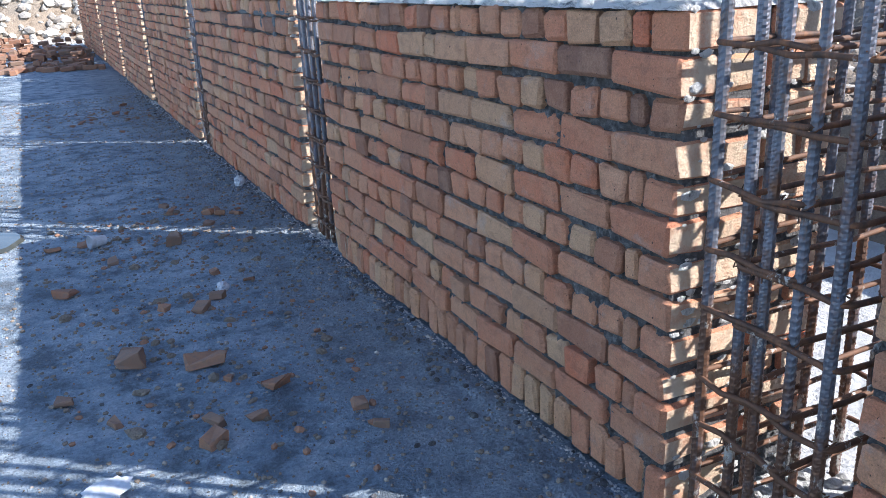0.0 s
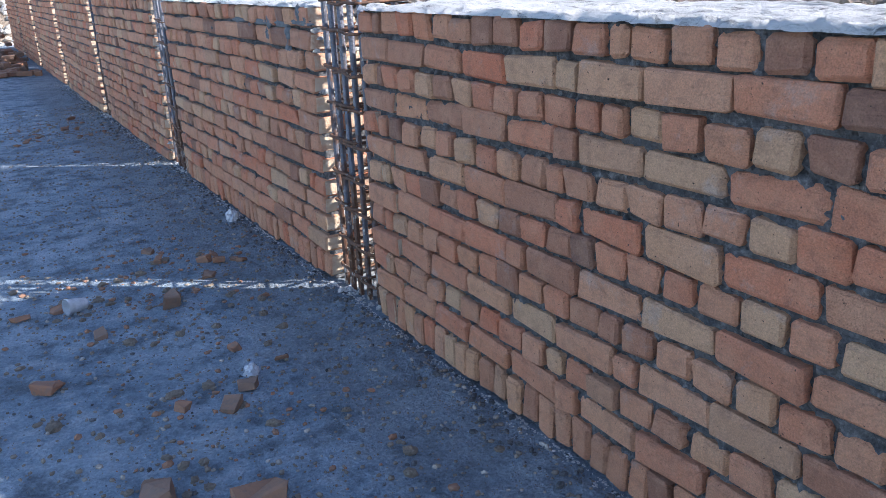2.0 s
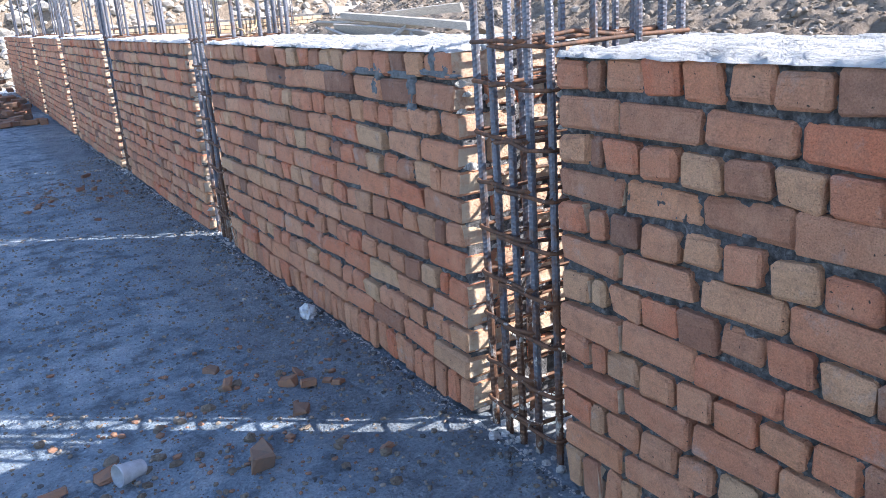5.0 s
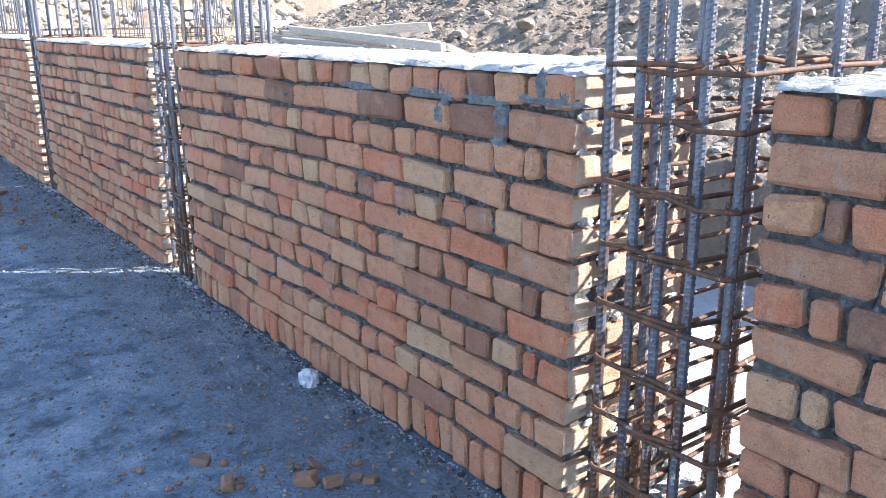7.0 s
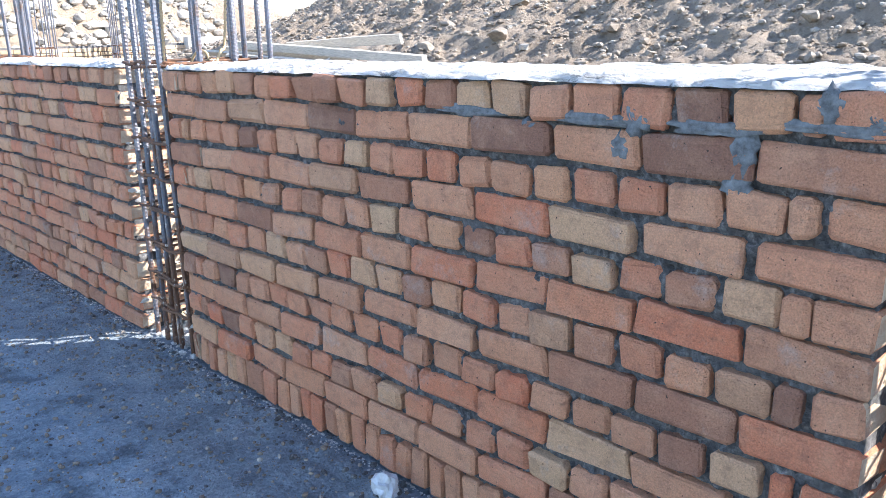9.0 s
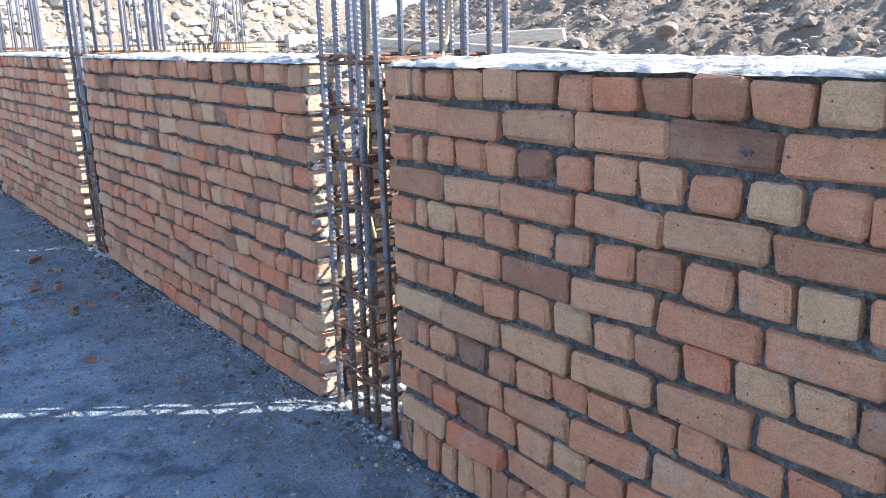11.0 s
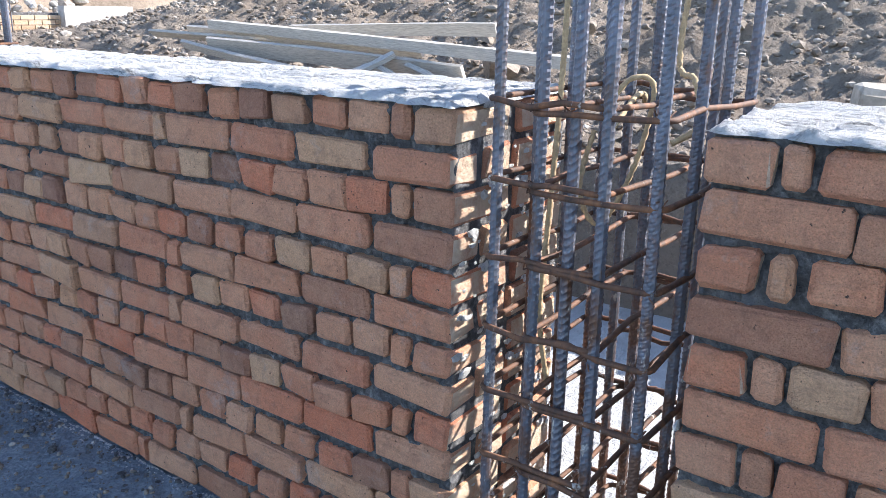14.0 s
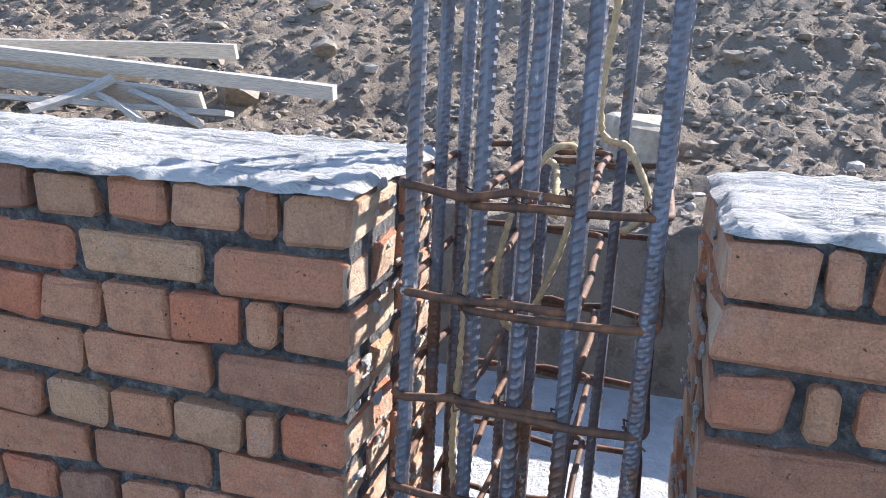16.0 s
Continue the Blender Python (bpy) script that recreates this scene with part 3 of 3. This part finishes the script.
CHIPS_AT = [
    (0.43, 3.17, 0.125), (0.19, 3.31, 0.13), (-0.01, 4.23, 0.09), (0.62, 2.86, 0.09), (0.38, 2.70, 0.08), (0.51, 2.67, 0.065), (0.83, 2.585, 0.065),
    (0.84, 2.42, 0.05), (0.35, 2.585, 0.085), (0.09, 2.87, 0.06), (0.13, 5.03, 0.085), (0.57, 4.81, 0.12), (0.61, 3.82, 0.075), (0.52, 3.72, 0.085), (0.38, 3.81, 0.06),
    (-0.03, 5.02, 0.07), (0.24, 4.63, 0.08), (-0.05, 3.1, 0.055), (0.485, 2.99, 0.04), (0.64, 5.62, 0.06), (0.95, 4.64, 0.05),
    (0.67, 4.17, 0.06), (0.79, 3.97, 0.045), (0.815, 5.065, 0.07), (0.86, 5.31, 0.06), (1.02, 5.19, 0.05), (0.93, 5.38, 0.06), (0.92, 5.235, 0.06), (0.65, 5.43, 0.07),
    (0.99, 5.23, 0.04), (0.92, 10.9, 0.1), (0.88, 10.15, 0.07), (0.78, 10.2, 0.08), (1.09, 9.8, 0.05), (0.72, 8.89, 0.045), (0.3, 9.6, 0.055), (0.5, 9.9, 0.05)]
for k, (x, y, s) in enumerate(CHIPS_AT):
    chip(x, y, s, (k * 73) % 180, 0.28 + 0.25 * ((k * 37) % 10) / 10, k)

scatter("brick_crumbs", 600, lambda r: (0.55 + r.gauss(0, 0.28), r.choice((2.8, 3.7, 4.7, 5.3, 5.4, 10.2)) + r.gauss(0, 0.32)), lambda r: 0.004 + 0.016 * r.random() ** 3, CHIP,
        "small brick crumbs and clods strewn over the slab", "brick crumbs", 9, slab_height, 0.6)
scatter("dirt_clods", 800, lambda r: (0.45 + r.gauss(0, 0.45), r.uniform(2.0, 8.5)), lambda r: 0.003 + 0.011 * r.random() ** 4, MORTAR,
        "dark crumbs of dirt and dry mortar on the slab", "dirt", 10, slab_height, 0.6)


scatter("soil_clods", 340, lambda r: (0.5 + r.gauss(0, 0.34), r.choice((2.75, 3.3, 3.8, 4.5, 4.9, 5.3, 9.9, 10.5)) + r.gauss(0, 0.16)), lambda r: 0.006 + 0.028 * r.random() ** 3, SOIL,
        "brown clods of soil and broken brick lying in patches on the slab", "soil clods", 11, slab_height, 0.55)


def crumpled(name, x, y, size, label, category, seed, tall=0.8):
    """A crushed bit of thin film or a dented cup: an uneven folded shell."""
    bm = bmesh.new()
    bmesh.ops.create_icosphere(bm, subdivisions=3, radius=size)
    for v in bm.verts:
        k = 1 + 0.38 * noise.noise(v.co * (2.2 / size) + Vector((seed, 0, 0))) + 0.2 * noise.noise(v.co * (6 / size))
        v.co = Vector((v.co.x * k, v.co.y * k * 0.8, max(-size * 0.3, v.co.z * k * tall)))
    me = bpy.data.meshes.new(name)
    bm.to_mesh(me)
    bm.free()
    me.materials.append(PLASTIC)
    ob = new(name, me)
    ob.matrix_world = pose(x, y, slab_height(x, y) + size * 0.3, 0, 0, seed * 50)
    return tagged(ob, label, category)


def cup(x, y):
    """A clear plastic cup lying on its side."""
    prof = [(0.0, 0.022), (0.004, 0.026), (0.045, 0.031), (0.085, 0.036), (0.090, 0.039), (0.093, 0.037)]
    verts, faces, n = [], [], 20
    for h, r in prof:
        verts += [(h, r * math.cos(2 * math.pi * k / n), r * math.sin(2 * math.pi * k / n)) for k in range(n)]
    for i in range(len(prof) - 1):
        faces += [(i * n + k, i * n + (k + 1) % n, (i + 1) * n + (k + 1) % n, (i + 1) * n + k) for k in range(n)]
    faces.append(tuple(range(n)))
    ob = mesh_object("plastic_cup", verts, faces, PLASTIC, None, True)
    ob.matrix_world = pose(x, y, slab_height(x, y) + 0.034, 0, -6, 200)
    return tagged(ob, "empty translucent plastic cup lying on the slab", "cup")


crumpled("plastic_bag", 1.2, 5.93, 0.046, "crumpled clear plastic bag at the foot of the wall", "plastic bag", 2, 1.0)
crumpled("plastic_wrapper", 0.66, 3.93, 0.034, "crumpled white plastic wrapper on the slab", "wrapper", 5, 0.8)
crumpled("paper_sheet", 0.03, 2.46, 0.07, "flattened pale paper bag on the slab", "paper", 8, 0.08)
cup(0.24, 4.98)


def puddle(x, y, w, h, seed):
    """A shallow pool of muddy water with an uneven shore."""
    n = 40
    verts, faces = [(x, y, 0.006)], []
    for ring, z in ((0.9, 0.006), (1.0, -0.012)):
        for k in range(n):
            a = 2 * math.pi * k / n
            u = ring * (1 + 0.3 * noise.noise((math.cos(a) * 1.4, math.sin(a) * 1.4, seed)) + 0.1 * noise.noise((math.cos(a) * 5, math.sin(a) * 5, seed)))
            verts.append((x + w * u * math.cos(a), y + h * u * math.sin(a), z))
    faces = [(0, 1 + k, 1 + (k + 1) % n) for k in range(n)]
    faces += [(1 + k, 1 + n + k, 1 + n + (k + 1) % n, 1 + (k + 1) % n) for k in range(n)]
    tagged(mesh_object("puddle", verts, faces, WATER), "shallow muddy puddle on the concrete slab", "puddle")["kind"] = "structure"


puddle(-0.36, 5.38, 0.2, 0.2, 3)


# ---------------------------------------------------------------- timber, rocks and the far end
def plank(a, b, width, thick, roll=0.0, seed=0):
    r = random.Random(seed)
    a, b = Vector(a), Vector(b)
    length = (b - a).length
    n = 14
    verts, faces = [], []
    warp, bow = r.uniform(-4, 4), r.uniform(-0.02, 0.02)
    for i in range(n + 1):
        t = i / n
        ang = radians(warp * t)
        for y, z in ((-1, -1), (1, -1), (1, 1), (-1, 1)):
            py, pz = y * width / 2 + r.gauss(0, 0.0015), z * thick / 2 + r.gauss(0, 0.0012)
            verts.append((t * length, py * math.cos(ang) - pz * math.sin(ang), py * math.sin(ang) + pz * math.cos(ang) + bow * math.sin(math.pi * t)))
    for i in range(n):
        for k in range(4):
            faces.append((i * 4 + k, i * 4 + (k + 1) % 4, (i + 1) * 4 + (k + 1) % 4, (i + 1) * 4 + k))
    faces += [(3, 2, 1, 0), tuple(n * 4 + k for k in range(4))]
    ob = mesh_object("timber_plank", verts, faces, TIMBER)
    ob.matrix_world = Matrix.Translation(a) @ (b - a).to_track_quat("X", "Z").to_matrix().to_4x4() @ pose(0, 0, 0, roll, 0, 0)
    return tagged(ob, "weathered grey timber plank in a loose pile on the bank", "plank", "planks piled on the bank")


for k, (a, b, w, th, rl) in enumerate([
        ((4.25, 9.11, 1.148), (4.62, 12.75, 1.285), 0.075, 0.05, 80), ((4.7, 9.92, 1.312), (4.85, 12.0, 1.25), 0.09, 0.03, 75), ((4.35, 9.94, 1.035), (4.4, 12.5, 1.13), 0.13, 0.03, 60),
        ((4.3, 9.75, 0.99), (4.0, 12.2, 1.02), 0.12, 0.03, 10), ((4.0, 10.80, 0.965), (4.33, 10.50, 1.14), 0.075, 0.03, 15), ((4.0, 10.10, 0.95), (4.3, 10.62, 1.06), 0.06, 0.03, 20),
        ((4.05, 9.79, 0.95), (4.35, 10.40, 1.065), 0.05, 0.03, 40), ((4.0, 9.9, 0.90), (3.95, 11.6, 0.96), 0.12, 0.03, 0), ((4.5, 10.4, 1.16), (4.75, 13.2, 1.22), 0.10, 0.03, 60),
        ((4.15, 11.3, 1.0), (4.45, 12.9, 1.12), 0.08, 0.03, 50), ((4.9, 10.9, 1.12), (4.5, 13.4, 1.2), 0.10, 0.025, 30)]):
    plank(a, b, w, th, rl, k)


def boulder(x, y, size, label, seed, flat=0.75):
    r = random.Random(seed)
    bm = bmesh.new()
    bmesh.ops.create_icosphere(bm, subdivisions=3, radius=1)
    cuts = [(Vector((r.gauss(0, 1), r.gauss(0, 1), r.gauss(0, 0.8))).normalized(), r.uniform(0.42, 0.8)) for _ in range(13)]
    for v in bm.verts:
        for d, h in cuts:
            o = v.co.dot(d)
            if o > h:
                v.co -= d * (o - h)
        v.co *= 1 + 0.10 * noise.noise(v.co * 3) + 0.08 * noise.noise(v.co * 8)
        v.co = Vector((v.co.x * size, v.co.y * size * 1.1, v.co.z * size * flat))
    me = bpy.data.meshes.new("rock")
    bm.to_mesh(me)
    bm.free()
    me.materials.append(STONE)
    ob = new("rock", me)
    ob.matrix_world = pose(x, y, earth_height(x, y) + size * flat * 0.45, 0, 0, r.uniform(0, 360))
    return tagged(ob, label, "rock", "rocks on the bank")


v, f = chamfered(0.30, 0.36, 0.24, 0.03, random.Random(3), 0.03)
block = mesh_object("rock", v, f, SANDSTONE)
block.matrix_world = pose(5.0, 7.55, earth_height(5.0, 7.55) + 0.09, 3, -4, 20)
tagged(block, "pale squarish rock resting on the earth bank", "rock", "rocks on the bank")
boulder(5.25, 10.2, 0.21, "large pale angular rock beside the planks", 4)
for k, (x, y, s) in enumerate([(5.6, 10.6, 0.14), (5.9, 9.9, 0.17), (6.2, 10.9, 0.15), (5.5, 8.9, 0.09), (4.6, 8.6, 0.08), (6.6, 10.2, 0.2), (6.0, 8.2, 0.1), (5.3, 6.0, 0.1), (6.9, 9.2, 0.13), (4.4, 8.9, 0.09), (6.4, 7.0, 0.12), (7.3, 10.6, 0.16)]):
    boulder(x, y, s * 0.7, "rough grey-brown rock half sunk in the earth", 20 + k)


def brick_rows(parent, x0, x1, y, z0, z1, seed):
    """A far wall's bricks facing the walk, joined."""
    r = random.Random(seed)
    verts, faces = [], []
    z, row = z0, 0
    while z + 0.08 < z1:
        x = x0 - (0.12 if row % 2 else 0)
        while x < x1:
            v, f = [(sx * 0.5, sy * 0.5, sz * 0.5) for sx in (-1, 1) for sy in (-1, 1) for sz in (-1, 1)], [(0, 1, 3, 2), (4, 6, 7, 5), (0, 4, 5, 1), (2, 3, 7, 6), (0, 2, 6, 4), (1, 5, 7, 3)]
            n = len(verts)
            verts += [(x + 0.12 + c[0] * 0.23, y + r.gauss(0, 0.003) + c[1] * 0.1, z + 0.04 + c[2] * 0.07) for c in v]
            faces += [tuple(i + n for i in q) for q in f]
            x += 0.245
        z += 0.083
        row += 1
    ob = mesh_object("brickwork", verts, faces, BRICK_PALE, parent)
    ob["kind"] = "stuff"
    return ob


cross = thing("brick_cross_wall", "distant sunlit brick wall of yellowish bricks beyond the slab", "brick wall")
cross["kind"] = "structure"
v, f = [(x, y, z) for x in (2.2, 9.4) for y in (21.06, 21.4) for z in (0, 1.28)], [(0, 1, 3, 2), (4, 6, 7, 5), (0, 4, 5, 1), (2, 3, 7, 6), (0, 2, 6, 4), (1, 5, 7, 3)]
mesh_object("mortar", v, f, MORTAR, cross)
brick_rows(cross, 2.2, 8.0, 21.05, 0, 1.30, 3)
v = [(x, y, z) for x in (8.05, 9.4) for y in (20.85, 21.055) for z in (0, 1.4)]
tagged(mesh_object("rendered_pier", v, f, BLOCKWORK, cross), "grey rendered pier")
for k, x in enumerate((2.6, 4.6, 6.4)):
    c2 = copy_thing(CAGES[5], pose(x - CAGE_X0, 19.6 - GAPS[5][0] + 0.4 * k, 0))


# loose stacked bricks at the far end of the slab
rng = random.Random(77)
pile = thing("brick_pile", "untidy low pile of dusty brown bricks at the slab's far end", "brick pile")
PILE_SHAPES = []
for k in range(8):
    v, f = chamfered(*STRETCHER, 0.008, rng, 0.006)
    me = bpy.data.meshes.new("brick")
    me.from_pydata(v, [], f)
    me.materials.append(CHIP)
    PILE_SHAPES.append(me)
for k in range(260):
    x, y = rng.uniform(-1.6, 1.15), rng.uniform(16.2, 23)
    lift = int(rng.random() ** 1.6 * 5 * smooth01(15.8, 20, y))
    ob = new("brick", PILE_SHAPES[k % 8])
    ob.parent = pile
    ob.matrix_local = pose(x, y, 0.03 + 0.074 * lift, rng.gauss(0, 4), rng.gauss(0, 4), rng.choice((0, 90)) + rng.gauss(0, 14))
for k in range(60):
    x, y = rng.uniform(-0.3, 1.1), rng.gauss(10.2, 0.7)
    if k < 22:
        chip(x, max(y, 9.7), rng.uniform(0.02, 0.05), k * 40, 0.4, 300 + k)


# ---------------------------------------------------------------- ropes in the column cage
def rope(points, r, label):
    pts = []
    for a, b, c, d in zip([points[0]] + points[:-2], points[:-1], points[1:], points[2:] + [points[-1]]):
        a, b, c, d = Vector(a), Vector(b), Vector(c), Vector(d)
        for s in range(8):
            t = s / 8
            pts.append(tuple(0.5 * (2 * b + (c - a) * t + (2 * a - 5 * b + 4 * c - d) * t * t + (3 * b - a - 3 * c + d) * t ** 3)))
    pts.append(points[-1])
    dense = []
    for p, q in zip(pts, pts[1:]):
        n = max(1, int((Vector(q) - Vector(p)).length / 0.006))
        dense += [tuple(Vector(p).lerp(Vector(q), k / n)) for k in range(n)]
    verts, faces = tube(dense, r, 6)
    for i in range(len(dense)):
        c = Vector(dense[i])
        for k in range(6):
            j = i * 6 + k
            bulge = 1 + 0.22 * math.sin(i * 1.9 + k * math.pi / 3 * 2)
            verts[j] = tuple(c + (Vector(verts[j]) - c) * bulge)
    return tagged(mesh_object("rope", verts, faces, ROPE, None, True), label, "rope", "ropes in the column cage")


rope([(1.50, 7.73, 2.72), (1.49, 7.735, 1.9), (1.47, 7.73, 1.35), (1.45, 7.735, 1.0), (1.44, 7.74, 0.78), (1.46, 7.72, 0.6)], 0.0065, "tan twisted rope hanging down inside the rebar cage")
rope([(1.72, 7.52, 2.72), (1.70, 7.53, 1.8), (1.68, 7.56, 1.36), (1.62, 7.50, 1.30), (1.55, 7.46, 1.22), (1.5, 7.5, 1.18)], 0.0065, "tan twisted rope draped over the hoops of the cage")
rope([(1.55, 7.66, 1.24), (1.57, 7.62, 1.30), (1.6, 7.58, 1.28), (1.58, 7.60, 1.12), (1.55, 7.66, 0.98), (1.52, 7.70, 1.06), (1.54, 7.68, 1.2)], 0.006, "loop of tan rope tied round the cage's hoops")
rope([(1.45, 7.6, 1.21), (1.6, 7.62, 1.26), (1.75, 7.66, 1.25), (1.85, 7.7, 1.22)], 0.006, "slack length of pale rope lying over the hoops")

# white-splashed mortar lumps at the column feet
for i, (g0, g1) in enumerate(GAPS[:4]):
    scatter("mortar_splash", 160, lambda r: (r.uniform(FACE - 0.02, FACE + 0.6), r.uniform(g0 + 0.02, g1 - 0.02)), lambda r: 0.006 + 0.024 * r.random() ** 2, SCREED,
            "pale splashed mortar round the foot of the cage", "mortar", 50 + i, slab_height)


# pale cement splashed on the ends of the panels
for i, (y0, y1, pitch, lock) in enumerate(PANELS[:4]):
    for end, sgn in ((y0, -1), (y1, 1)):
        r = random.Random(900 + i * 2 + sgn)
        shapes = [stone_mesh(r, 1, 0.7) for _ in range(8)]
        verts, faces = [], []
        for _ in range(150):
            s = 0.005 + 0.014 * r.random() ** 2
            z = r.choice([TOP - 0.0915 * q for q in range(14)]) + r.gauss(0, 0.014) if r.random() < 0.7 else r.uniform(0.05, TOP)
            c = Vector((FACE + 0.012 + (DEPTH - 0.02) * r.random(), end + sgn * 0.001, max(0.02, min(TOP, z))))
            v, f = shapes[r.randrange(8)]
            n = len(verts)
            verts += [tuple(c + Vector((q[0] * s * 1.3, q[1] * s * 0.35, q[2] * s))) for q in v]
            faces += [tuple(k + n for k in q) for q in f]
        tagged(mesh_object("cement_splash", verts, faces, SCREED, PANEL_OBJECTS[i]), "pale cement squeezed from the joints")["kind"] = "stuff"


# grey cement smeared over the upper bricks of one panel
def smear(y, z, w, h, seed):
    r = random.Random(seed)
    n, rings = 22, 5
    verts, faces = [(FACE - 0.003, y, z)], []
    for q in range(1, rings + 1):
        for k in range(n):
            a = 2 * math.pi * k / n
            u = (q / rings) * (1 + 0.55 * noise.noise((math.cos(a) * 2.3, math.sin(a) * 2.3, seed * 3.1)) + 0.22 * r.uniform(-1, 1) * (q == rings))
            x = FACE - 0.003 * (1 - (q / rings) ** 3) + 0.004 * noise.noise((5.5, y * 40 + q, z * 40 + k)) + (0.012 if q == rings else 0) + r.gauss(0, 0.0012)
            verts.append((x, y + w * u * math.cos(a), z + h * u * math.sin(a)))
    faces += [(0, 1 + (k + 1) % n, 1 + k) for k in range(n)]
    for q in range(rings - 1):
        faces += [(1 + q * n + k, 1 + q * n + (k + 1) % n, 1 + (q + 1) * n + (k + 1) % n, 1 + (q + 1) * n + k) for k in range(n)]
    tagged(mesh_object("mortar_smear", verts, faces, SMEAR, PANEL_OBJECTS[2], True), "grey smear of cement")


for k, (y, z, w, h) in enumerate([(4.893, 1.122, 0.030, 0.045), (4.90, 1.055, 0.036, 0.030), (4.74, 1.215, 0.024, 0.035), (5.43, 1.12, 0.034, 0.035), (5.13, 1.165, 0.034, 0.040),
                                  (4.73, 1.176, 0.16, 0.014), (4.95, 1.162, 0.12, 0.016), (5.25, 1.165, 0.16, 0.014), (5.62, 1.165, 0.12, 0.014), (5.17, 1.11, 0.028, 0.030), (4.66, 1.19, 0.02, 0.02)]):
    smear(y, z, w, h, k)


# ---------------------------------------------------------------- bricks of the panels
for i, (y0, y1, pitch, lock) in enumerate(PANELS):
    rng = random.Random(500 + i)
    rows = courses(y0, y1, pitch, lock, 40 + i)
    if i < 5:
        for kind, size, (x, y, z), sy, sz, tilt in rows:
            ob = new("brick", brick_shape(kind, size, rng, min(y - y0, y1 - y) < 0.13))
            ob.parent = PANEL_OBJECTS[i]
            ob.matrix_local = pose(x, y, z, tilt, rng.gauss(0, 0.5), rng.gauss(0, 0.8)) @ Matrix.Diagonal((1, sy, sz, 1))
    else:
        shapes = {}
        verts, faces = [], []
        for kind, size, (x, y, z), sy, sz, tilt in rows:
            if kind not in shapes:
                shapes[kind] = chamfered(*size, 0.007, random.Random(kind), 0.003)
            v, f = shapes[kind]
            m = pose(x, y, z, tilt, 0, 0) @ Matrix.Diagonal((1, sy, sz, 1))
            n = len(verts)
            verts += [tuple(m @ Vector(c)) for c in v]
            faces += [tuple(j + n for j in q) for q in f]
        ob = mesh_object("brickwork", verts, faces, BRICK_FAR, PANEL_OBJECTS[i])
        ob["kind"] = "stuff"
